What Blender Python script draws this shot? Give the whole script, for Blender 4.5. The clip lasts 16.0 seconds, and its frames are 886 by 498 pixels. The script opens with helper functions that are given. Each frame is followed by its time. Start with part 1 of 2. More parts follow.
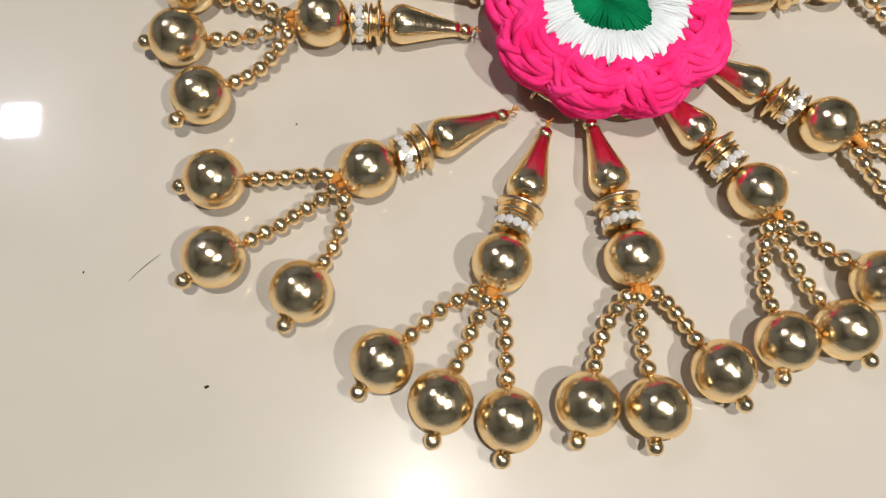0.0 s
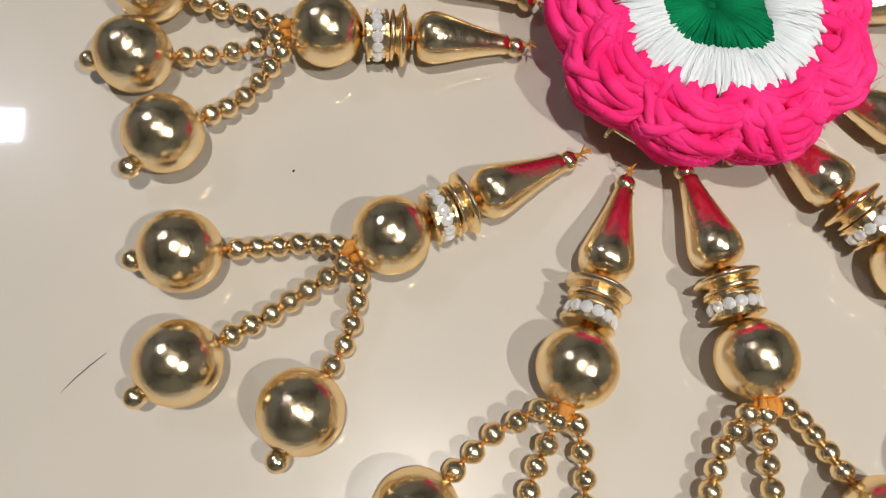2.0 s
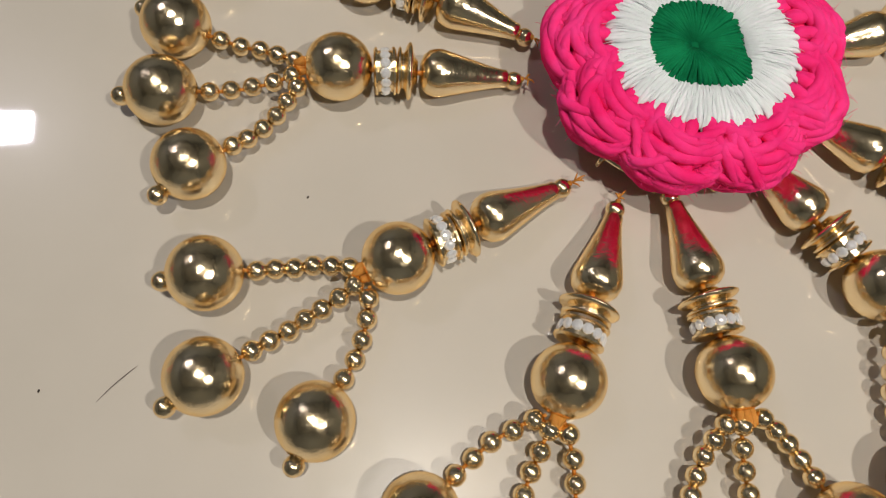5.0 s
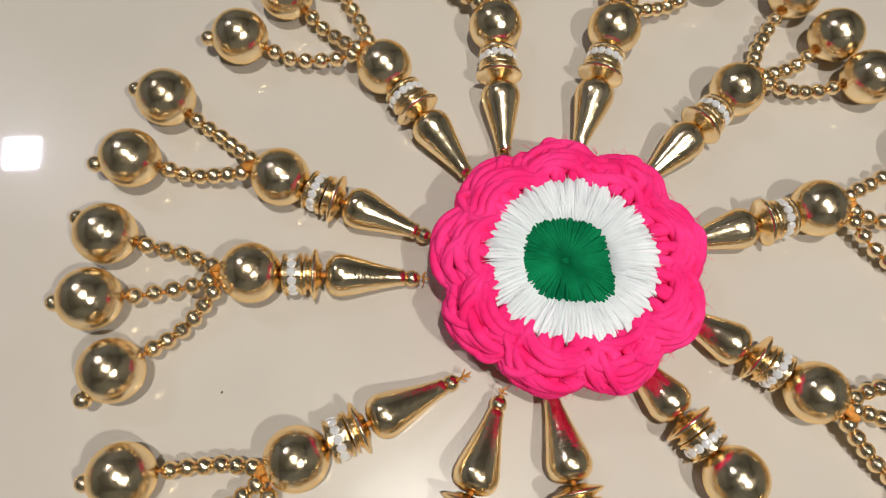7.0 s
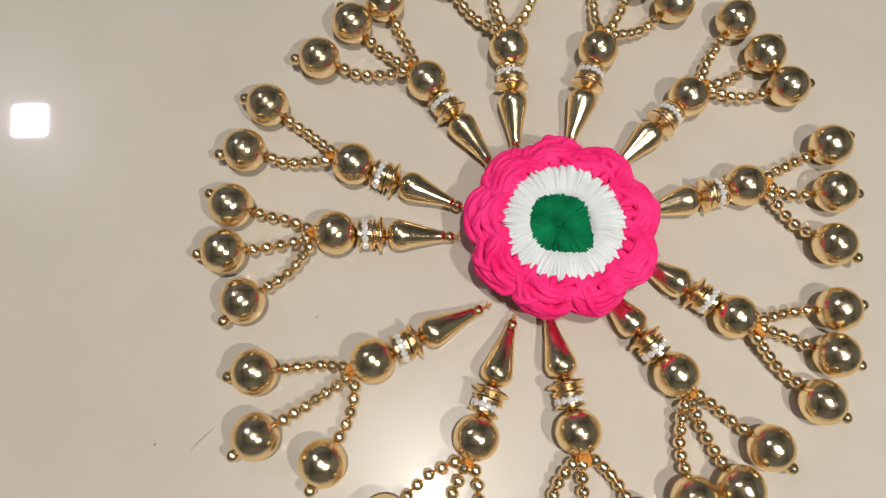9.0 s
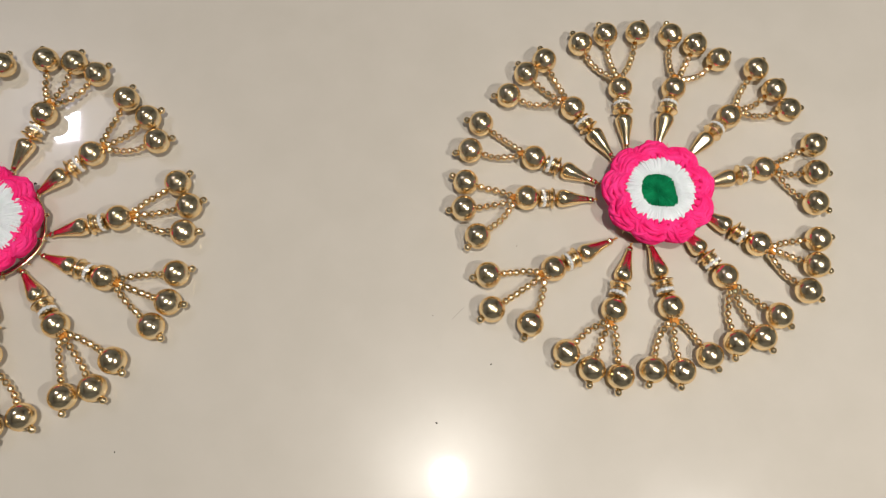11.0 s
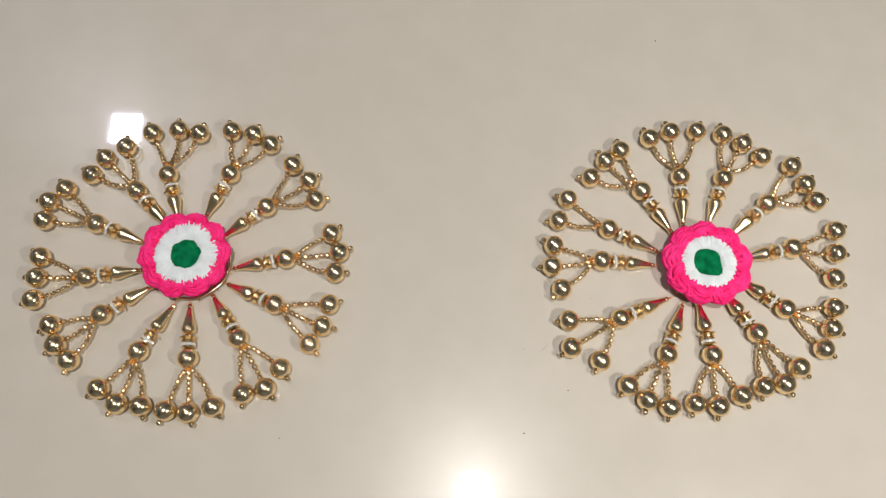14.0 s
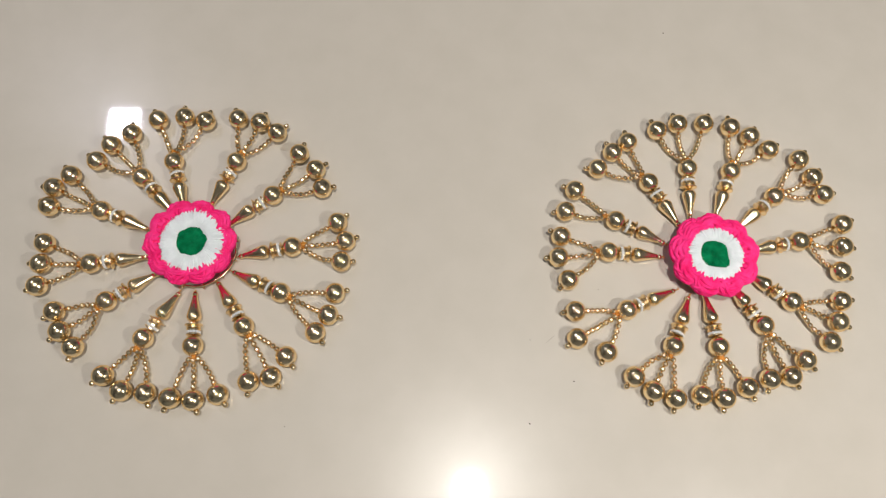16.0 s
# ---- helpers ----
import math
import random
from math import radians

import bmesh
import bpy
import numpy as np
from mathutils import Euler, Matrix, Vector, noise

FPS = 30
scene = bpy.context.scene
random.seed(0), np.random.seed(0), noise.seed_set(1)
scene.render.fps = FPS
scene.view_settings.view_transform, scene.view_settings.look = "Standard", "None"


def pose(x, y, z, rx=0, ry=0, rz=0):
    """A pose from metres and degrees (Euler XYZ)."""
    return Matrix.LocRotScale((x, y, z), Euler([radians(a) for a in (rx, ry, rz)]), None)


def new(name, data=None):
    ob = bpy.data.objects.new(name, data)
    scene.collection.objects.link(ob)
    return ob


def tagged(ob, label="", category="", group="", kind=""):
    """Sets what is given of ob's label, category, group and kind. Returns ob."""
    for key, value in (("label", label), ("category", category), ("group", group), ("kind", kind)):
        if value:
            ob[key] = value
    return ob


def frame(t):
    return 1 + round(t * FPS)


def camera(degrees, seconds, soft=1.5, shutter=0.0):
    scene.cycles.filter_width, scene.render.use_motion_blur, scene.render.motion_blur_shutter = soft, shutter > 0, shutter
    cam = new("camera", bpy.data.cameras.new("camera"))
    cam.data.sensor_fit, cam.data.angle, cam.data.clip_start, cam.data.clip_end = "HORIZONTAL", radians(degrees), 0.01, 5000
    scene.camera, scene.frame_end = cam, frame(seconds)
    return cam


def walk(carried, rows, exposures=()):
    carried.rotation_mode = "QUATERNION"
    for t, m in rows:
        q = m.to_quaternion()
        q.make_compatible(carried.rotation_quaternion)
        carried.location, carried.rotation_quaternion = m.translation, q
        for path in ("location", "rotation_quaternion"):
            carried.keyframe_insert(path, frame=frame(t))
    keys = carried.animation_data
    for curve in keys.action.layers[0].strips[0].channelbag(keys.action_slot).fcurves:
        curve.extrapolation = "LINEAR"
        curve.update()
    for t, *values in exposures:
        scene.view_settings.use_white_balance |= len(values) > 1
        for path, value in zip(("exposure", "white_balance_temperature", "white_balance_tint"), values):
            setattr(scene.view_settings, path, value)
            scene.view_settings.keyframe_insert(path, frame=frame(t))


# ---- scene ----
cam = camera(63.05, 16.0, soft=1.1)
ROWS = [
    (0, 0.0960, -0.0814, 0.1258, 17.47, -2.74, -3.08),
    (0.5, 0.0959, -0.0765, 0.1064, 17.59, -3.00, -4.24),
    (1, 0.0911, -0.0622, 0.0955, 18.02, -3.48, -3.59),
    (1.5, 0.0900, -0.0592, 0.0940, 17.52, -3.23, -3.06),
    (2, 0.0905, -0.0592, 0.0960, 17.86, -3.53, -3.31),
    (2.5, 0.0905, -0.0596, 0.0979, 17.84, -3.21, -3.19),
    (3, 0.0885, -0.0593, 0.0987, 17.86, -3.00, -3.12),
    (5.3, 0.0917, -0.0586, 0.1079, 17.93, -3.03, -3.03),
    (5.5, 0.0930, -0.0573, 0.1111, 18.35, -2.97, -2.99),
    (6, 0.0989, -0.0512, 0.1191, 18.88, -3.04, -2.98),
    (6.5, 0.1010, -0.0448, 0.1264, 19.09, -2.73, -2.56),
    (7, 0.1090, -0.0353, 0.1266, 19.16, -2.46, -3.15),
    (7.5, 0.1145, -0.0296, 0.1325, 18.87, -2.49, -3.03),
    (8, 0.1102, -0.0364, 0.1437, 17.46, -2.49, -2.97),
    (8.2, 0.1106, -0.0397, 0.1502, 17.12, -2.16, -2.98),
    (10.3, 0.0662, -0.0771, 0.2313, 16.17, -2.25, -4.44),
    (10.5, 0.0618, -0.0834, 0.2457, 16.26, -2.04, -4.75),
    (11, 0.0317, -0.1017, 0.2912, 16.56, -1.84, -3.48),
    (11.5, 0.0036, -0.1164, 0.3235, 17.63, -2.30, -0.55),
    (12, -0.0037, -0.1322, 0.3457, 18.21, -0.95, 0.88),
    (12.5, -0.0021, -0.1280, 0.3628, 16.52, -0.49, -0.09),
    (13, -0.0061, -0.1083, 0.3797, 17.51, -0.48, 0.26),
    (13.5, -0.0067, -0.1076, 0.3766, 17.04, -1.21, 0.55),
    (14, -0.0041, -0.1088, 0.3771, 17.60, -0.40, 0.53),
    (14.5, -0.0032, -0.1109, 0.3800, 17.66, -0.31, 0.70),
    (15, -0.0045, -0.1105, 0.3759, 17.69, -0.56, 0.82),
    (15.5, -0.0071, -0.1119, 0.3748, 17.74, -0.71, 0.86),
    (16, -0.0094, -0.1129, 0.3746, 17.46, -0.81, 0.94),
]
walk(cam, [(t, pose(x, y, z, rx, ry, rz)) for t, x, y, z, rx, ry, rz in ROWS], [
    (0, 0.26, 6350, 10),
    (0.5, 0.30, 6350, 10),
    (1, 0.18, 6350, 10),
    (2, 0.13, 6350, 10),
    (3, 0.00, 6450, 10),
    (5.3, -0.22, 6700, 10),
    (5.5, -0.31, 6800, 10),
    (6, -0.54, 7050, 10),
    (6.5, -0.07, 6500, 10),
    (7, 0.10, 6400, 10),
    (8, 0.05, 6400, 10),
    (8.2, 0.05, 6450, 10),
    (10.5, 0.09, 6500, 10),
    (12, 0.16, 6350, 10),
    (16, 0.19, 6350, 10),
])

# ---- light ----
world = bpy.data.worlds.new("room_dark")
scene.world = world
world.use_nodes = True
world.node_tree.nodes["Background"].inputs[0].default_value = (0.05, 0.05, 0.055, 1)
world.node_tree.nodes["Background"].inputs[1].default_value = 0.05
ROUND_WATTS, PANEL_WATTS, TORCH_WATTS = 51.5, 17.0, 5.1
CEILING = 2.9


# ---- materials ----
def material(name, colour, rough=0.5, metal=0.0):
    m = bpy.data.materials.new(name)
    m.use_nodes = True
    b = m.node_tree.nodes["Principled BSDF"]
    b.inputs["Base Color"].default_value = (*colour, 1)
    b.inputs["Roughness"].default_value = rough
    b.inputs["Metallic"].default_value = metal
    return m, m.node_tree, b


def add(tree, kind, **values):
    n = tree.nodes.new(kind)
    for key, value in values.items():
        n.inputs[key].default_value = value
    return n


def coords(tree):
    return tree.nodes.new("ShaderNodeTexCoord").outputs["Object"]


def varied(tree, bsdf, dark, light, scale, detail=4.0, socket="Base Color", lo=0.35, hi=0.65):
    n = add(tree, "ShaderNodeTexNoise", Scale=scale, Detail=detail)
    tree.links.new(coords(tree), n.inputs["Vector"])
    r = tree.nodes.new("ShaderNodeValToRGB")
    r.color_ramp.elements[0].position, r.color_ramp.elements[1].position = lo, hi
    r.color_ramp.elements[0].color, r.color_ramp.elements[1].color = (*dark, 1), (*light, 1)
    tree.links.new(n.outputs["Fac"], r.inputs["Fac"])
    tree.links.new(r.outputs["Color"], bsdf.inputs[socket])
    return n, r


def bumped(tree, bsdf, scale, strength, distance, detail=3.0):
    n = add(tree, "ShaderNodeTexNoise", Scale=scale, Detail=detail)
    tree.links.new(coords(tree), n.inputs["Vector"])
    b = add(tree, "ShaderNodeBump", Strength=strength, Distance=distance)
    tree.links.new(n.outputs["Fac"], b.inputs["Height"])
    tree.links.new(b.outputs["Normal"], bsdf.inputs["Normal"])


def floor_material():
    m, tree, b = material("polished_beige_tile", (0.5, 0.46, 0.4), 0.34)
    varied(tree, b, (0.463, 0.427, 0.373), (0.482, 0.445, 0.391), 45.0, 8.0)
    varied(tree, b, (0.255,) * 3, (0.265,) * 3, 60.0, 5.0, "Roughness")
    b.inputs["Specular IOR Level"].default_value = 0.17
    b.inputs["Coat Weight"].default_value = 1.0
    b.inputs["Coat Roughness"].default_value = 0.03
    b.inputs["Coat IOR"].default_value = 1.5
    return m


def gold_material(name, colour, deep, rough):
    m, tree, b = material(name, colour, rough, 1.0)
    varied(tree, b, deep, colour, 260.0, 3.0)
    varied(tree, b, (rough * 0.7,) * 3, (rough * 1.6,) * 3, 900.0, 4.0, "Roughness")
    bumped(tree, b, 1500.0, 1.0, 0.00007, 5.0)
    b.inputs["Coat Weight"].default_value = 0.4
    b.inputs["Coat Roughness"].default_value = 0.3
    b.inputs["Specular Tint"].default_value = (1.0, 0.76, 0.42, 1)
    return m


def yarn_material(name, dark, light, rough=0.85):
    m, tree, b = material(name, light, rough)
    varied(tree, b, dark, light, 190.0, 6.0)
    bumped(tree, b, 2600.0, 0.25, 0.0003, 4.0)
    b.inputs["Subsurface Weight"].default_value = 0.25
    b.inputs["Subsurface Radius"].default_value = (1.0, 0.6, 0.8)
    b.inputs["Subsurface Scale"].default_value = 0.0006
    b.inputs["Specular IOR Level"].default_value = 0.08
    return m


def paint_material(name, colour):
    m, tree, b = material(name, colour, 0.8)
    varied(tree, b, tuple(c * 0.93 for c in colour), colour, 3.0, 6.0)
    bumped(tree, b, 220.0, 0.15, 0.002)
    return m


def glow_material(name, colour, power):
    m, tree, b = material(name, (0.8, 0.8, 0.8), 0.4)
    b.inputs["Emission Color"].default_value = (*colour, 1)
    b.inputs["Emission Strength"].default_value = power
    return m


TILE = floor_material()
GOLD = gold_material("gold_plate", (1.0, 0.83, 0.55), (0.98, 0.77, 0.46), 0.13)
PINK = yarn_material("pink_yarn", (0.80, 0.016, 0.15), (0.90, 0.042, 0.235))
WHITE = yarn_material("white_yarn", (0.66, 0.68, 0.71), (0.76, 0.78, 0.81))
GREEN = yarn_material("green_yarn", (0.0, 0.10, 0.036), (0.004, 0.20, 0.075))
THREAD = yarn_material("orange_thread", (0.40, 0.16, 0.03), (0.58, 0.26, 0.06))
DARK = yarn_material("dark_lint", (0.03, 0.025, 0.02), (0.06, 0.05, 0.045))
STONE = material("rhinestone", (0.97, 0.98, 1.0), 0.06)[0]
STONE.node_tree.nodes["Principled BSDF"].inputs["Metallic"].default_value = 0.55
WALL = paint_material("wall_paint", (0.25, 0.27, 0.275))
CEIL = paint_material("ceiling_paint", (0.42, 0.435, 0.435))
TRIM = paint_material("lamp_trim", (0.8, 0.8, 0.8))
ROUND = glow_material("warm_diffuser", (1.0, 0.94, 0.855), 8.0)
PANEL = glow_material("cool_diffuser", (0.89, 0.91, 1.0), 8.0)


# ---- mesh tools ----
class Shape:
    """Collects vertices and faces of one mesh."""

    def __init__(self):
        self.v, self.f, self.mat = [], [], []

    def tube(self, points, radii, sides=6, mat=0):
        base, n = len(self.v), len(points)
        points = [Vector(p) for p in points]
        for i, p in enumerate(points):
            d = (points[min(i + 1, n - 1)] - points[max(i - 1, 0)]).normalized()
            a = d.orthogonal() if abs(d.z) > 0.95 else d.cross(Vector((0, 0, 1)))
            a.normalize()
            b = d.cross(a)
            r = radii[i] if isinstance(radii, (list, tuple)) else radii
            for s in range(sides):
                t = 2 * math.pi * s / sides
                self.v.append(p + a * (r * math.cos(t)) + b * (r * math.sin(t)))
        for i in range(n - 1):
            for s in range(sides):
                q = (s + 1) % sides
                self.f.append((base + i * sides + s, base + i * sides + q, base + (i + 1) * sides + q, base + (i + 1) * sides + s))
                self.mat.append(mat)
        self.f += [tuple(base + s for s in reversed(range(sides))), tuple(base + (n - 1) * sides + s for s in range(sides))]
        self.mat += [mat, mat]

    def lathe(self, profile, sides=24, mat=0, m=None, shape=None):
        """Turns (radius, height) pairs about z; shape(angle, k) may scale the radius."""
        base, n = len(self.v), len(profile)
        for k, (r, z) in enumerate(profile):
            for s in range(sides):
                t = 2 * math.pi * s / sides
                q = r * (shape(t, k) if shape else 1)
                p = Vector((q * math.cos(t), q * math.sin(t), z))
                self.v.append(m @ p if m else p)
        for i in range(n - 1):
            for s in range(sides):
                q = (s + 1) % sides
                self.f.append((base + i * sides + s, base + i * sides + q, base + (i + 1) * sides + q, base + (i + 1) * sides + s))
                self.mat.append(mat)
        self.f += [tuple(base + s for s in reversed(range(sides))), tuple(base + (n - 1) * sides + s for s in range(sides))]
        self.mat += [mat, mat]

    def box(self, x0, y0, z0, x1, y1, z1):
        b = len(self.v)
        self.v += [Vector(p) for p in ((x0, y0, z0), (x1, y0, z0), (x1, y1, z0), (x0, y1, z0), (x0, y0, z1), (x1, y0, z1), (x1, y1, z1), (x0, y1, z1))]
        for q in ((3, 2, 1, 0), (4, 5, 6, 7), (0, 1, 5, 4), (1, 2, 6, 5), (2, 3, 7, 6), (3, 0, 4, 7)):
            self.f.append(tuple(b + i for i in q))
            self.mat.append(0)

    def mesh(self, name, materials, smooth=True):
        me = bpy.data.meshes.new(name)
        me.from_pydata([tuple(p) for p in self.v], [], self.f)
        for m in materials:
            me.materials.append(m)
        me.polygons.foreach_set("material_index", self.mat)
        me.polygons.foreach_set("use_smooth", [smooth] * len(me.polygons))
        me.update()
        return me


def put(name, mesh, parent=None, m=None, label=""):
    ob = new(name, mesh)
    ob.parent = parent
    if m is not None:
        ob.matrix_basis = m
    return tagged(ob, label)


MM = 0.001

# ---- room ----
X0, X1, Y0, Y1 = -3.0, 2.6, -2.6, 3.0
s = Shape()
s.box(X0, Y0, -0.05, X1, Y1, 0)
floor = tagged(put("floor", s.mesh("floor", [TILE], False)), "glossy beige polished floor tile reflecting a ceiling panel and an added round light", "floor", kind="structure")
s = Shape()
s.box(X0 - 0.1, Y0 - 0.1, CEILING, X1 + 0.1, Y1 + 0.1, CEILING + 0.1)
tagged(put("ceiling", s.mesh("ceiling", [CEIL], False)), "plain dim painted room ceiling", "ceiling", kind="structure")
for name, box in (("wall_north", (X0 - 0.1, Y1, -0.05, X1 + 0.1, Y1 + 0.1, CEILING)), ("wall_south", (X0 - 0.1, Y0 - 0.1, -0.05, X1 + 0.1, Y0, CEILING)),
                  ("wall_west", (X0 - 0.1, Y0, -0.05, X0, Y1, CEILING)), ("wall_east", (X1, Y0, -0.05, X1 + 0.1, Y1, CEILING))):
    s = Shape()
    s.box(*box)
    tagged(put(name, s.mesh(name, [WALL], False)), "plain dim painted room wall", "wall", kind="structure")


def lamp(parent, shape, size, watts, colour):
    """The light that a fixture sends down, just under its diffuser."""
    data = bpy.data.lights.new("lamp", "AREA")
    data.shape, data.size, data.energy, data.color = shape, size, watts, colour
    ob = new("lamp", data)
    ob.parent, ob.location = parent, (0, 0, -0.02)


# Added, unseen overhead: gives the light and floor reflection of the moving phone torch.
def overhead_stand_in(x, y, r):
    top = tagged(put("ceiling_light", None, None, pose(x, y, CEILING)), "added round warm white light overhead, standing in for the phone torch", "ceiling light")
    s = Shape()
    s.lathe([(r, 0), (r + 0.02, 0), (r + 0.02, -0.012), (r + 0.012, -0.018), (r, -0.012)], 40)
    put("frame", s.mesh("frame", [TRIM]), top)
    s = Shape()
    s.lathe([(r, -0.002), (r, -0.01), (r * 0.98, -0.012)], 40)
    put("diffuser", s.mesh("diffuser", [ROUND], False), top)
    lamp(top, "DISK", 2 * r, ROUND_WATTS, (1.0, 0.94, 0.855))


def panel_light(x, y, w):
    top = tagged(put("ceiling_light", None, None, pose(x, y, CEILING, 0, 0, 2)), "square cool white light panel on the dim ceiling", "ceiling light")
    s = Shape()
    h, e = w / 2, w / 2 + 0.012
    s.box(-e, -e, -0.018, e, -h, 0)
    s.box(-e, h, -0.018, e, e, 0)
    s.box(-e, -h, -0.018, -h, h, 0)
    s.box(h, -h, -0.018, e, h, 0)
    put("frame", s.mesh("frame", [TRIM], False), top)
    s = Shape()
    s.box(-h, -h, -0.012, h, h, 0)
    put("diffuser", s.mesh("diffuser", [PANEL], False), top)
    lamp(top, "SQUARE", w, PANEL_WATTS, (0.90, 0.87, 1.0))


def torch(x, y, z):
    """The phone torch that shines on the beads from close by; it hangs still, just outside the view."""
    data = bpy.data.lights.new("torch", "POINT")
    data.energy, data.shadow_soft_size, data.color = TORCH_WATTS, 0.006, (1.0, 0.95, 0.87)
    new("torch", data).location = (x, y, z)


overhead_stand_in(0.15, -0.16, 0.045)
panel_light(-1.574, 1.534, 0.142)
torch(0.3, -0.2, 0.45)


# ---- beads ----
def sphere_mesh(name, r, segments, rings, hole=0.0):
    """A bead along x: a ball whose two ends dip into a hole."""
    s, prof = Shape(), []
    a0 = math.asin(hole / r) if hole else 0.02
    if hole:
        prof.append((hole * 0.75, -r * 0.86))
    for i in range(rings + 1):
        t = a0 + (math.pi - 2 * a0) * i / rings
        prof.append((r * math.sin(t), -r * math.cos(t)))
    if hole:
        prof.append((hole * 0.75, r * 0.86))
    s.lathe(prof, segments, m=pose(0, 0, 0, 0, 90, 0))
    return s.mesh(name, [GOLD])


R_BALL, R_SEED = 5.38 * MM, 1.5 * MM
BALL = sphere_mesh("large_bead", 5.3 * MM, 40, 24, 0.9 * MM)
END = sphere_mesh("end_bead", R_BALL, 40, 24, 0.9 * MM)
SEED = sphere_mesh("seed_bead", R_SEED, 14, 9, 0.35 * MM)
TIP = sphere_mesh("tip_bead", 1.5 * MM, 16, 10, 0.35 * MM)


def turned(name, profile, sides=28):
    s = Shape()
    s.lathe([(r * MM, z * MM) for r, z in profile], sides, m=pose(0, 0, 0, 0, 90, 0))
    return s.mesh(name, [GOLD])


# along x, away from the flower
CONE = turned("cone_bead", [(0.6, -6.9), (1.1, -7.1), (1.45, -6.8), (1.5, -5.8), (2.05, -3.2), (2.7, -0.6), (3.35, 1.9), (3.75, 3.6), (3.8, 4.6), (3.45, 5.8), (2.7, 6.6), (1.6, 7.0), (0.6, 6.8)])
DISC = turned("disc_bead", [(0.8, -1.6), (1.8, -1.65), (2.3, -1.2), (3.2, -0.95), (4.1, -0.75), (4.5, -0.5), (4.5, -0.25), (4.05, 0.05), (3.2, 0.35), (2.7, 0.55), (2.8, 0.85), (3.5, 0.95), (3.75, 1.15), (3.6, 1.4), (2.4, 1.6), (0.8, 1.6)])


def rhinestone_mesh():
    s = Shape()
    turn = pose(0, 0, 0, 0, 90, 0)
    s.lathe([(r * MM, z * MM) for r, z in ((0.8, -1.75), (3.4, -1.75), (3.75, -1.55), (3.75, -1.2), (3.2, -1.1), (3.2, 1.1), (3.75, 1.2), (3.75, 1.5), (3.3, 1.75), (0.8, 1.85))], 28, m=turn)
    n = 13
    rng = random.Random(5)
    for i in range(n):
        m = pose(0, 0, 0, 0, 90, 0) @ pose(0, 0, 0, 0, 0, 360 * i / n) @ pose(3.12 * MM, 0, 0, rng.uniform(-9, 9), 90 + rng.uniform(-9, 9), 0)
        s.lathe([(0.86 * MM, 0), (0.86 * MM, 0.2 * MM), (0.66 * MM, 0.44 * MM), (0.34 * MM, 0.56 * MM), (0.05 * MM, 0.57 * MM)], 8, 1, m)
    me = s.mesh("rhinestone_ring", [GOLD, STONE], False)
    return me


CRYSTAL = rhinestone_mesh()


def along(p, d, spin=0.0):
    """A pose at p whose x axis points along d."""
    return Matrix.Translation(p) @ Vector(d).to_track_quat("X", "Z").to_matrix().to_4x4() @ pose(0, 0, 0, spin, 0, 0)


def bezier(a, b, c, d, t):
    u = 1 - t
    return a * u ** 3 + b * (3 * u * u * t) + c * (3 * u * t * t) + d * t ** 3


def polar(angle, r, z=0.0):
    return Vector((r * MM * math.cos(radians(angle)), r * MM * math.sin(radians(angle)), z * MM))


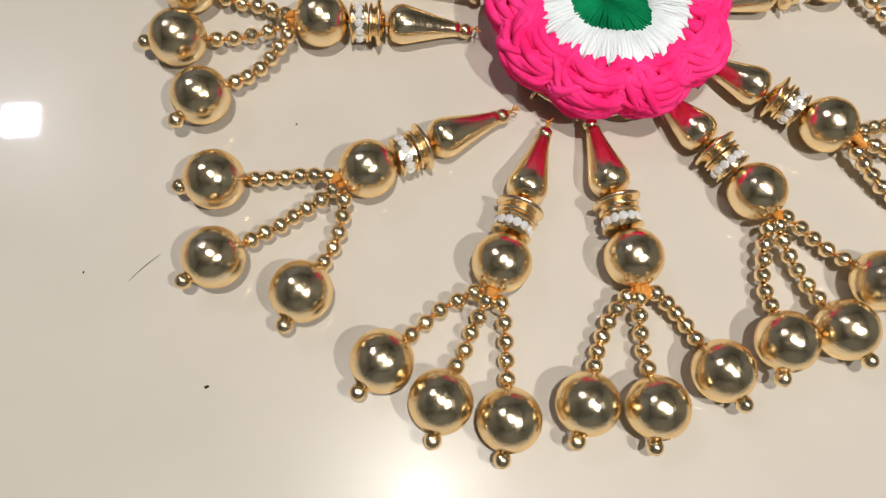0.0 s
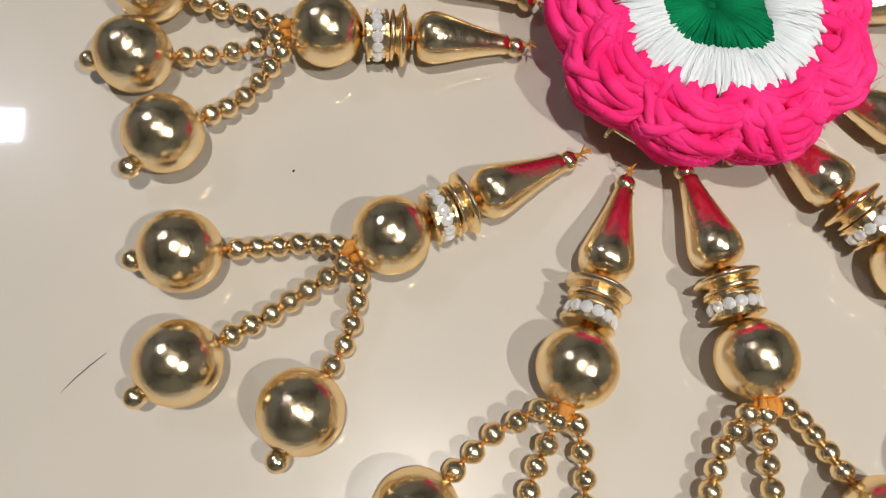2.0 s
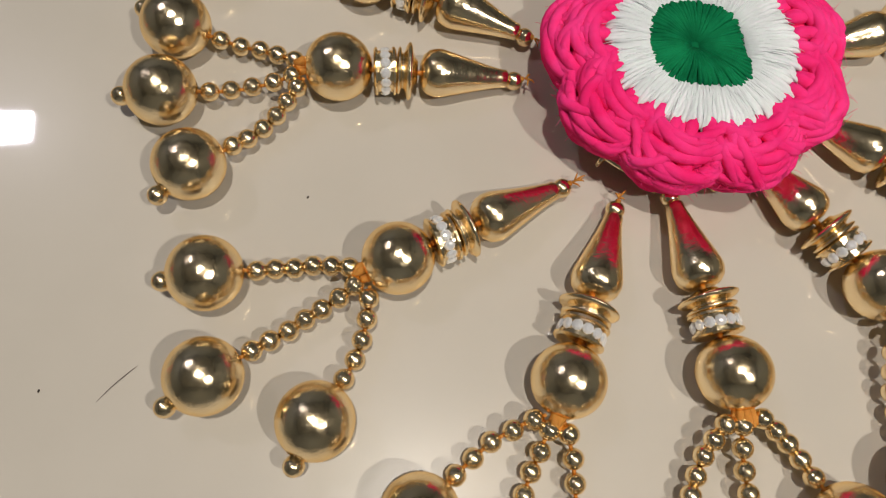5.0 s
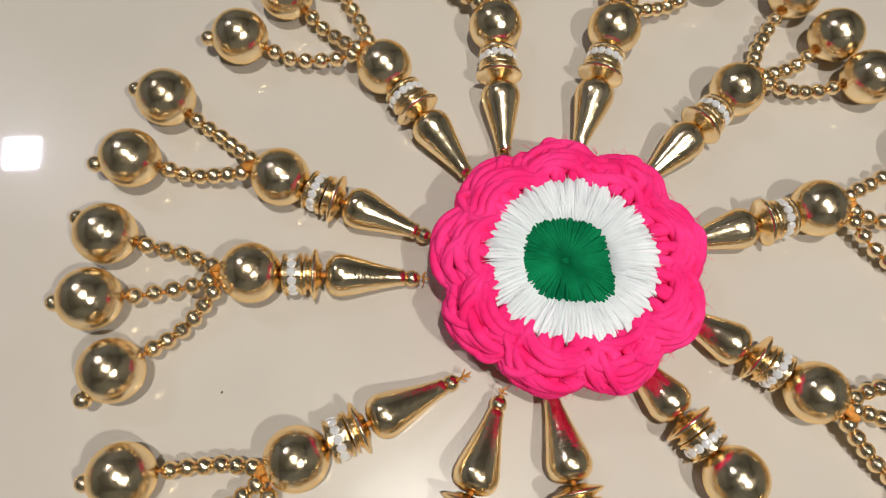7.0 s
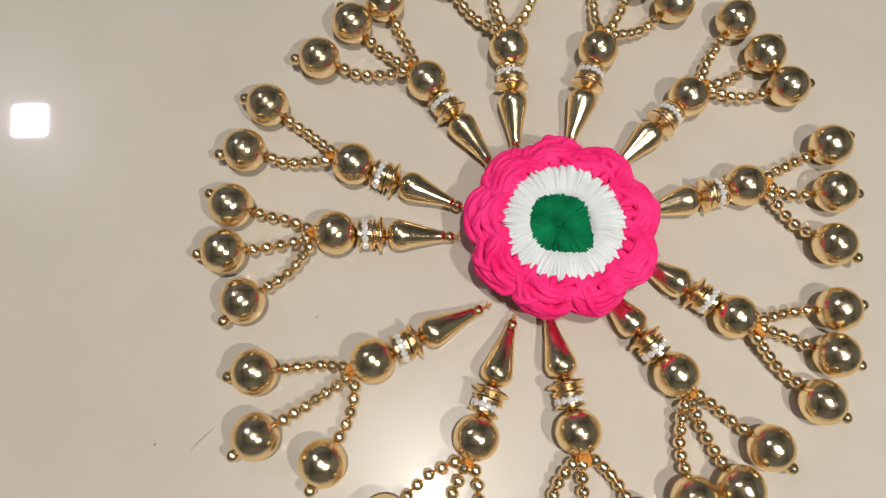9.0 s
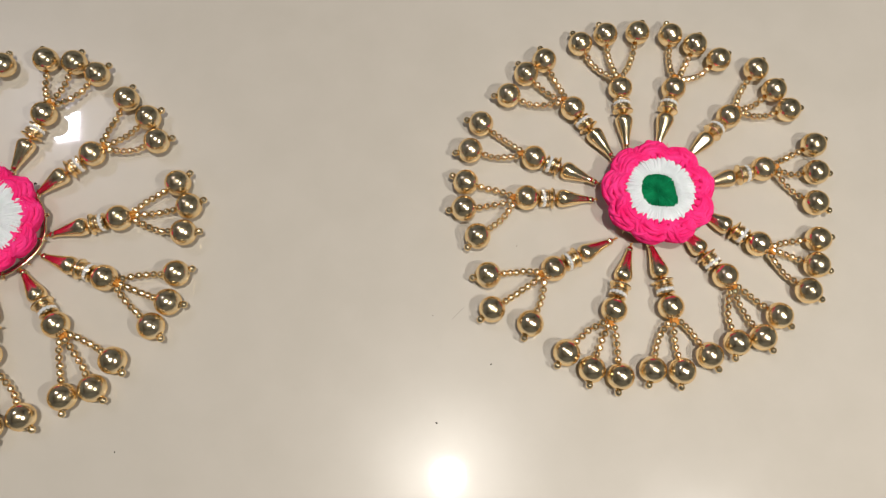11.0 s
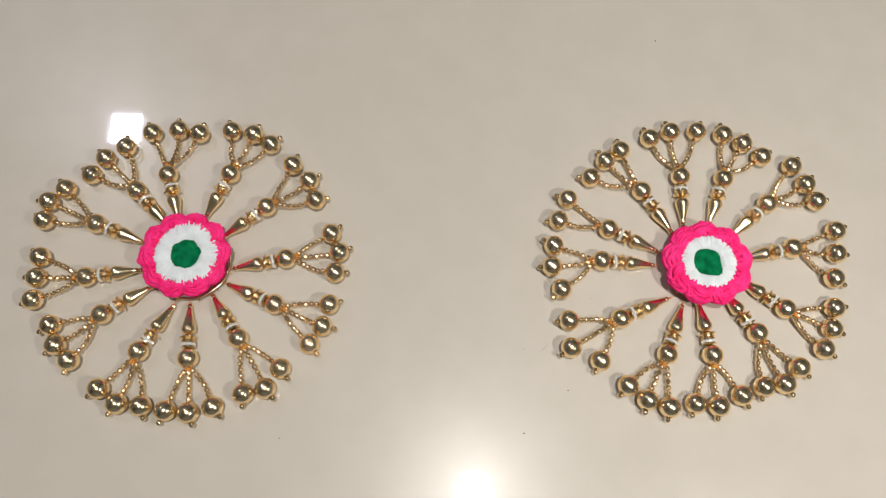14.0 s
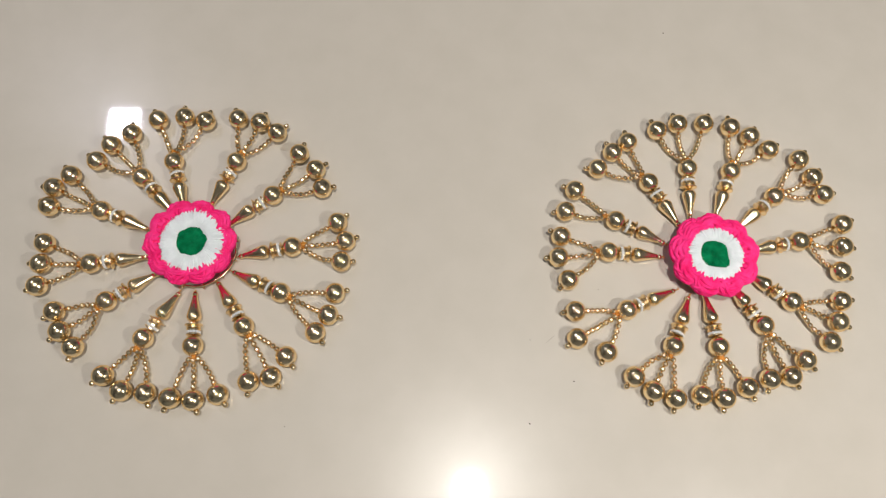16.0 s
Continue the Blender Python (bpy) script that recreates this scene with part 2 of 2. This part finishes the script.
def tassel(parent, joint, ends, sway=0.0):
    """One arm: a cone, a disc, a rhinestone ring and a large bead, then three strings of seed beads with a large bead each.
    joint and ends: degrees and millimetres from the flower's centre."""
    rng = random.Random(round(joint[0] * 10 + joint[1] * 7))
    j = polar(*joint, 5.3)
    out = polar(joint[0] + sway, 1.0) / MM
    out.z = 0
    out.normalize()
    core = Shape()
    knot = j + out * (5.0 * MM) - Vector((0, 0, 0.6 * MM))
    core.tube([j - out * (29.5 * MM) - Vector((0, 0, 2.2 * MM)), j - out * (8 * MM) - Vector((0, 0, 0.9 * MM)), j, knot], 0.45 * MM)
    for i in range(5):
        w = Vector((rng.uniform(-1, 1), rng.uniform(-1, 1), rng.uniform(-0.6, 0.8))) * MM
        core.tube([j + out * (3.9 * MM) + w, knot + out * (0.6 * MM) + w * 1.2, knot + out * (2.0 * MM) + w * 0.8], [0.6 * MM, 0.82 * MM, 0.45 * MM])
    fray = random.Random(round(joint[0] * 13))
    for i in range(5):
        p = j - out * (fray.uniform(29.4, 30.4) * MM) - Vector((0, 0, 2.2 * MM))
        w = Vector((fray.uniform(-1, 1), fray.uniform(-1, 1), fray.uniform(-0.4, 0.3))) * (1.3 * MM) - out * (0.8 * MM)
        core.tube([p, p + w * 0.6 + Vector((0, 0, 0.3 * MM)), p + w], [0.16 * MM, 0.15 * MM, 0.08 * MM], 5)
    strings = []
    for angle, r in ends:
        e = polar(angle, r, R_BALL / MM)
        d = (e - knot).normalized()
        far = (e - knot).length
        fan = d - out * d.dot(out)
        start = knot + d * (0.5 * MM) + fan * (2.0 * MM)
        c1 = start + (d * 0.25 + fan * 0.17) * far + Vector((0, 0, -1.6 * MM))
        d2 = (e - c1).normalized()
        stop = e - d2 * (R_BALL + 0.1 * MM) - Vector((0, 0, 0.8 * MM))
        side = d.cross(Vector((0, 0, 1))) * rng.uniform(-0.9, 0.9) * MM
        c2 = stop - d2 * (far * 0.25) + side + Vector((0, 0, -1.8 * MM))
        pts = [bezier(start, c1, c2, stop, k / 40) for k in range(41)]
        for p in pts:
            p.z = max(p.z, R_SEED)
        core.tube(pts[::4] + [e], 0.3 * MM, 5)
        strings.append((e, d2, pts))
    top = put("tassel", core.mesh("tassel", [THREAD]), parent, None, "gold bead tassel strung on orange thread")
    lean = Vector((0, 0, 0.11))
    put("tip_bead", TIP, top, along(j - out * (28.0 * MM) - Vector((0, 0, 2.9 * MM)), out))
    put("cone_bead", CONE, top, along(j - out * (19.8 * MM) - Vector((0, 0, 1.6 * MM)), out + lean))
    put("disc_bead", DISC, top, along(j - out * (10.65 * MM) - Vector((0, 0, 0.75 * MM)), out + Vector((rng.uniform(-0.06, 0.06), rng.uniform(-0.06, 0.06), 0.05))))
    put("rhinestone_ring", CRYSTAL, top, along(j - out * (7.25 * MM) - Vector((0, 0, 0.9 * MM)), out + Vector((rng.uniform(-0.08, 0.08), rng.uniform(-0.08, 0.08), 0.03)), rng.uniform(0, 30)), "gold ring set with clear rhinestones")
    put("large_bead", BALL, top, along(j, out, rng.uniform(0, 360)))
    for e, d2, pts in strings:
        put("end_bead", END, top, along(e, d2, rng.uniform(0, 360)))
        tip = e + (d2 + Vector((rng.uniform(-0.35, 0.35), rng.uniform(-0.35, 0.35), -0.25))).normalized() * (R_BALL + 1.0 * MM)
        tip.z = max(tip.z, 1.5 * MM)
        put("tip_bead", TIP, top, along(tip, d2, 0))
        length = sum((pts[i + 1] - pts[i]).length for i in range(40))
        n = max(3, round((length - 2 * R_SEED) / (3.05 * MM)) + 1)
        step = (length - 2.2 * R_SEED) / (n - 1)
        acc, target, made = 0.0, R_SEED * 1.2, 0
        for i in range(40):
            seg = pts[i + 1] - pts[i]
            while made < n and target <= acc + seg.length + 1e-9:
                p = pts[i] + seg * ((target - acc) / max(seg.length, 1e-9))
                jitter = Vector((rng.uniform(-1, 1), rng.uniform(-1, 1), rng.uniform(0, 1))) * (0.12 * MM)
                put("seed_bead", SEED, top, along(p + jitter, seg, rng.uniform(0, 90)))
                made += 1
                target += step
            acc += seg.length
    return top


# ---- crocheted flower ----
def flower(parent, hub, r_pink, white, green, lobes, phase, h, corner, shag, seed):
    """A thick pink crocheted round with a scalloped rim, a white ring of loose stitches and a green middle.
    hub: the pink's centre; white and green: centre and radius, in millimetres."""
    rng = random.Random(seed)
    to_mm = Matrix.Diagonal((MM, MM, MM, 1))

    def rim(t):
        return 0.91 + 0.11 * abs(math.sin(lobes * t / 2 + phase)) ** 0.75 + 0.02 * math.sin(2 * t + phase * 2)

    def green_edge(t):
        d = (t - corner + math.pi) % (2 * math.pi) - math.pi
        box = 1 / max(abs(math.cos(t + 0.05)), abs(math.sin(t + 0.05)))
        return (0.55 + 0.45 * min(box, 1.22)) * 0.93 + 0.27 * max(0, 1 - abs(d) / 0.5) if corner < 9 else 1 + 0.035 * math.sin(5 * t + 1) + 0.025 * math.sin(8 * t)

    body = Shape()
    k = r_pink
    body.lathe([(k * 0.3, 4.0), (k * 0.72, 4.4), (k * 0.88, 5.4), (k * 0.94, 8.0), (k * 0.955, h - 4.0), (k * 0.90, h - 2.2), (k * 0.76, h - 0.9), (k * 0.5, h - 0.4), (k * 0.2, h - 0.8)],
               90, m=to_mm, shape=lambda t, i: rim(t))
    top = put("flower", body.mesh("flower", [PINK]), parent, pose(hub[0] * MM, hub[1] * MM, 0), "pink crocheted round with scalloped rim")

    def surface(t, a, lift=0.0):
        """A point of the round at the angle t, where a is 0 in the middle and runs over the rim (1.0) down its side to 1.5."""
        if a <= 1.0:
            g, z = a, h + 0.1 - 36 * max(0, a - 0.7) ** 2
        else:
            g, z = 1.0 - 0.10 * (a - 1.0) - 0.22 * (a - 1.0) ** 2, h - 3.1 - (a - 1.0) * 12.0
        g = g * r_pink * rim(t) + lift * min(1, 2 * a * a - 0.6)
        return Vector((g * math.cos(t), g * math.sin(t), z + lift * max(0, 1 - 0.8 * a * a))) * MM

    def yarn(s, pts, r, twist, sides=8):
        """Two plies turned about one another along a line of points."""
        pts = [Vector(p) for p in pts]
        n, start = len(pts), rng.uniform(0, 6.28)
        run = [0.0]
        for i in range(1, n):
            run.append(run[-1] + (pts[i] - pts[i - 1]).length)
        for ply in (0, math.pi):
            line = []
            for i, p in enumerate(pts):
                d = (pts[min(i + 1, n - 1)] - pts[max(i - 1, 0)]).normalized()
                u = d.cross(Vector((0.1, 0.2, 1))).normalized()
                w = d.cross(u)
                c = start + ply + twist * run[i] / MM
                line.append(p + (u * math.cos(c) + w * math.sin(c)) * (r * 0.3))
            s.tube(line, [r * 0.6] + [r * 0.8] * (n - 2) + [r * 0.6], sides)

    inner = max(0.66, white[2] / r_pink + 0.01)
    for q in range(lobes):
        s = Shape()
        span = 2 * math.pi / lobes
        t0 = (q * 2 * math.pi - 2 * phase) / lobes
        lean = rng.uniform(-0.06, 0.06)
        # upright stitches that fan out over the rim
        for i in range(4):
            t = t0 + span * (i + 0.5 + rng.uniform(-0.2, 0.2)) / 4
            drift = lean + rng.uniform(-0.05, 0.05)
            yarn(s, [surface(t + drift * (k / 9 - 0.5), inner - 0.08 + (1.16 - inner) * k / 9, -0.6 + rng.uniform(-0.1, 0.1)) for k in range(10)], 1.3 * MM, 0.4)
        # long strands that run round the rim and down the side, each bowed over its lobe and tucked under the next
        for a in (*(inner + 0.04 + (1.0 - inner) * k / 5 for k in range(5)), 1.09, 1.18, 1.27, 1.36, 1.45):
            slant, bow, tuck = rng.uniform(-0.07, 0.07), rng.uniform(-0.03, 0.05), rng.uniform(0.6, 1.1)
            f0, f1 = -0.16 + rng.uniform(-0.1, 0.1), 1.16 + rng.uniform(-0.1, 0.1)
            line = []
            for k in range(19):
                f = f0 + (f1 - f0) * k / 18
                arch = math.sin(math.pi * k / 18)
                line.append(surface(t0 + span * f, a + slant * (k / 9 - 1) + bow * arch, -tuck + (tuck + 0.25) * arch ** 0.6 + 0.12 * math.sin(5 * f + a * 40)))
            yarn(s, line, rng.uniform(1.0, 1.3) * MM, 0.4)
        # strands that cross them, from the top of the round to its side
        for i in range(3):
            t, w, a = t0 + span * (i + rng.uniform(0.1, 0.7)) / 3, span * rng.choice((-1, 1)) * rng.uniform(0.25, 0.5), rng.uniform(inner + 0.03, 0.92)
            e = rng.uniform(0.16, 0.34)
            yarn(s, [surface(t + w * k / 12, a + e * k / 12, -0.9 + 1.7 * math.sin(math.pi * k / 12) ** 0.6) for k in range(13)], rng.uniform(0.9, 1.15) * MM, 0.4)
        # a loop that stands off the lower rim
        t, a = t0 + span * rng.uniform(0.2, 0.8), rng.uniform(1.15, 1.4)
        yarn(s, [surface(t + span * 0.28 * (k / 5 - 1), a + 0.1 * math.sin(math.pi * k / 10), 1.5 * math.sin(math.pi * k / 10) - 0.4) for k in range(11)], 0.85 * MM, 0.5)
        # fuzz
        for i in range(160):
            p = surface(t0 + span * rng.random(), rng.uniform(inner + 0.03, 1.35), rng.uniform(0.6, 1.3))
            w = Vector((rng.uniform(-1, 1), rng.uniform(-1, 1), rng.uniform(-0.3, 0.6))) * (1.7 * MM)
            s.tube([p, p + w * 0.5 + Vector((0, 0, 0.3 * MM)), p + w], [0.04 * MM, 0.04 * MM, 0.02 * MM], 3)
        put("petal", s.mesh("petal", [PINK]), top)

    def threads(s, cx, cy, rows, count, inner, outer, r, wobble, sides):
        for i in range(count):
            t = 2 * math.pi * (i + rng.uniform(-0.4, 0.4)) / count
            a, e = inner, outer(t) + rng.uniform(*wobble)
            bend, w, lift = rng.uniform(-0.07, 0.07), r * rng.uniform(0.75, 1.15), rng.uniform(-0.15, 0.15)
            pts = []
            for f, z, _ in rows:
                g, u = a + (e - a) * f, t + bend * f * f
                pts.append(((cx + g * math.cos(u)) * MM, (cy + g * math.sin(u)) * MM, (h + z + lift * f) * MM))
            s.tube(pts, [w * q * MM for _, _, q in rows], sides)

    cx, cy, rad = white
    cx, cy = cx - hub[0], cy - hub[1]
    s = Shape()
    tufts = [rng.uniform(-1, 1) for _ in range(60)]

    def white_edge(t):
        k = (t / (2 * math.pi)) % 1.0 * 34
        f = k - int(k)
        return rad * (0.985 + 0.02 * math.sin(3 * t + seed) + 0.02 * shag * tufts[int(k)] - 0.03 * shag * abs(2 * f - 1) ** 3)

    s.lathe([(rad * 0.95, h - 0.9), (rad * 0.93, h + 0.35), (rad * 0.85, h + 0.95), (rad * 0.6, h + 0.95), (green[2] * 0.5, h - 0.4), (1.0, h - 0.6)], 102, m=pose(cx * MM, cy * MM, 0) @ to_mm, shape=lambda t, i: white_edge(t) / rad if i < 3 else 1)
    threads(s, cx, cy, ((0, 0.3, 0.6), (0.3, 0.85, 0.95), (0.7, 0.85, 1.05), (0.9, 0.45, 1.05), (0.97, 0.05, 0.85), (1.0, -0.3, 0.35)), 200, green[2] * 0.8, white_edge, 0.42, (-0.5 * shag, 0.35 * shag), 7)
    threads(s, cx, cy, ((0, 0.5, 0.6), (0.4, 1.2, 1), (0.8, 1.1, 1), (1.0, 0.3, 0.4)), 300, green[2] * 0.85, white_edge, 0.1, (-4.0, 0.7 * shag), 4)
    put("white_ring", s.mesh("white_ring", [WHITE]), top, None, "ring of loose white yarn stitches")

    cx, cy, rad = green
    cx, cy = cx - hub[0], cy - hub[1]
    s = Shape()
    s.lathe([(rad * 0.93, h + 0.3), (rad * 0.9, h + 0.95), (rad * 0.5, h + 1.0), (rad * 0.12, h + 0.25), (0.2, h - 0.5)], 60, m=pose(cx * MM, cy * MM, 0) @ to_mm, shape=lambda t, i: green_edge(t))
    threads(s, cx, cy, ((0.04, 0.1, 0.35), (0.3, 0.85, 0.7), (0.65, 1.15, 1), (0.92, 0.95, 1.1), (1.0, 0.45, 0.6)), 150, 0.0, lambda t: rad * green_edge(t), 0.3, (-0.25, 0.25), 5)
    put("green_middle", s.mesh("green_middle", [GREEN]), top, None, "green satin-stitched middle with a dimple")
    return top


def wire_ring(parent, r, cx, cy):
    """The gold wire under the flower from which the tassels hang."""
    s = Shape()
    pts = [((cx + r * math.cos(a)) * MM, (cy + r * math.sin(a)) * MM, (2.9 + 0.5 * math.sin(5 * a)) * MM) for a in (2 * math.pi * i / 48 for i in range(49))]
    s.tube(pts, 0.6 * MM, 8)
    for i in range(12):
        a = 2 * math.pi * (i + 0.5) / 12
        m = Vector(((cx + r * math.cos(a)) * MM, (cy + r * math.sin(a)) * MM, 2.9 * MM))
        loop = [m + Vector((1.6 * MM * math.cos(a) * math.cos(b), 1.6 * MM * math.sin(a) * math.cos(b), 1.3 * MM * math.sin(b))) for b in (2 * math.pi * k / 12 for k in range(13))]
        s.tube(loop, 0.4 * MM, 6)
    put("wire_ring", s.mesh("wire_ring", [GOLD]), parent, None, "gold wire ring with small loops")


def knot_end(parent, x, y, seed):
    """A dark end of thread that sticks out from under the flower."""
    rng = random.Random(seed)
    s = Shape()
    p, pts = Vector((x, y, 3.5)) * MM, []
    for i in range(9):
        pts.append(p + Vector((rng.uniform(-1, 1), rng.uniform(-1, 1), rng.uniform(-0.8, 1.2))) * (0.7 * MM))
    s.tube(pts, 0.25 * MM, 6)
    put("thread_end", s.mesh("thread_end", [DARK]), parent, None, "dark knotted thread end")


ornament = tagged(put("beaded_flower_ornament", None, None, pose(0.136, 0, 0)), "pink white and green crocheted flower with twelve gold tassels", "ornament", "flower ornaments on the floor")
tassel(ornament, (176.2, 53.3), ((171.5, 79.4), (180.0, 80.1), (-170.6, 76.3)), 1.0)
tassel(ornament, (155.9, 53.0), ((151.0, 80.0), (160.8, 80.0)), 0.3)
tassel(ornament, (123.0, 52.9), ((137.5, 76.9), (127.6, 78.5), (119.6, 79.0)), 0.6)
tassel(ornament, (96.8, 53.7), ((105.9, 79.5), (96.8, 81.3), (86.3, 81.3)), -7.2)
tassel(ornament, (71.3, 55.0), ((75.7, 81.8), (67.3, 80.0), (58.4, 77.3)), -2.5)
tassel(ornament, (42.9, 54.9), ((46.6, 82.8), (38.0, 80.2), (30.2, 78.3)), -2.0)
tassel(ornament, (13.0, 52.3), ((16.2, 78.7), (7.0, 74.6), (-3.9, 71.1)), -1.7)
tassel(ornament, (-27.1, 47.9), ((-17.2, 71.7), (-26.2, 73.1), (-35.7, 73.7)), -9.5)
tassel(ornament, (-53.2, 43.6), ((-49.1, 69.7), (-58.7, 71.6), (-67.4, 68.0)), -2.9)
tassel(ornament, (-88.2, 46.7), ((-78.1, 68.7), (-88.4, 72.8), (-97.7, 72.2)), 6.4)
tassel(ornament, (-115.3, 51.6), ((-124.6, 76.4), (-115.9, 77.8), (-107.3, 77.0)), 3.0)
tassel(ornament, (-148.0, 53.0), ((-157.9, 77.9), (-148.6, 84.0), (-138.4, 75.9)), -8.3)
flower(ornament, (1.8, 1.3), 22.1, (1.3, 0.8, 15.1), (0.1, 0.6, 7.9), 9, 0.785, 14.0, radians(-45), 1.0, 4)
wire_ring(ornament, 17.2, 0.0, 0.2)
knot_end(ornament, 19.6, -11.8, 2)

ornament = tagged(put("beaded_flower_ornament", None, None, pose(-0.136, 0, 0)), "pink crocheted flower with wide white ring and twelve gold tassels", "ornament", "flower ornaments on the floor")
tassel(ornament, (-171.4, 57.0), ((178.5, 82.3), (-173.6, 83.0), (-165.5, 85.0)), 1.2)
tassel(ornament, (158.8, 59.2), ((151.0, 85.7), (157.7, 89.9), (164.6, 87.1)), 0.8)
tassel(ornament, (131.2, 54.6), ((141.0, 80.1), (132.8, 82.1), (124.0, 81.4)), 2.9)
tassel(ornament, (111.3, 54.7), ((112.6, 82.7), (102.3, 80.2), (93.9, 76.4)), -4.0)
tassel(ornament, (74.2, 53.8), ((80.5, 79.1), (71.5, 80.3), (63.0, 78.5)), -9.5)
tassel(ornament, (41.5, 48.6), ((49.5, 75.4), (39.2, 75.9), (30.3, 73.0)), -5.3)
tassel(ornament, (3.3, 49.4), ((13.3, 74.7), (4.9, 77.9), (-3.6, 76.0)), 7.1)
tassel(ornament, (-26.4, 50.4), ((-16.7, 76.9), (-25.5, 78.5), (-33.7, 77.8)), 3.3)
tassel(ornament, (-55.7, 49.2), ((-47.8, 75.5), (-56.5, 79.4), (-64.6, 76.3)), 0.9)
tassel(ornament, (-87.0, 51.4), ((-76.6, 77.7), (-85.7, 78.9), (-94.2, 78.0)), 2.8)
tassel(ornament, (-115.8, 53.2), ((-103.6, 77.7), (-112.3, 80.6), (-121.3, 78.6)), -4.3)
tassel(ornament, (-147.4, 53.4), ((-137.6, 78.7), (-145.9, 80.3), (-153.8, 78.8)), 1.7)
flower(ornament, (-3.6, 2.9), 22.4, (-1.5, 2.4, 17.3), (-1.6, 1.9, 8.0), 10, 1.1, 14.0, 99, 1.7, 9)
wire_ring(ornament, 20.4, -1.6, 1.0)
knot_end(ornament, 13.4, 20.2, 3)


# ---- specks on the floor ----
def speck(x, y, r, seed):
    rng = random.Random(seed)
    s = Shape()
    s.lathe([(r * 0.5, 0), (r, r * 0.3), (r * 0.8, r * 0.8), (r * 0.2, r)], 7, shape=lambda t, k: 1 + 0.3 * math.sin(2 * t + seed) + rng.uniform(-0.15, 0.15))
    tagged(put("dust_speck", s.mesh("dust_speck", [DARK]), None, pose(x, y, 0)), "tiny dark speck of dust on the tile", "dust")


speck(0.0627, -0.0651, 0.00036, 1)
speck(0.1244, 0.1441, 0.0004, 2)
speck(0.0394, -0.0868, 0.0004, 3)
speck(-0.0843, -0.0904, 0.0003, 4)
speck(0.0404, -0.0440, 0.0002, 5)
speck(0.0775, -0.0161, 0.0002, 6)
s = Shape()
s.tube([(-0.0030, -0.0022, 0.0001), (-0.0012, -0.0004, 0.0003), (0.0006, 0.0012, 0.0003), (0.0022, 0.0026, 0.0001)], [0.00002, 0.00004, 0.00005, 0.00002], 5)
tagged(put("lint_fibre", s.mesh("lint_fibre", [DARK]), None, pose(0.0514, -0.0437, 0)), "short dark lint fibre lying on the tile", "lint")
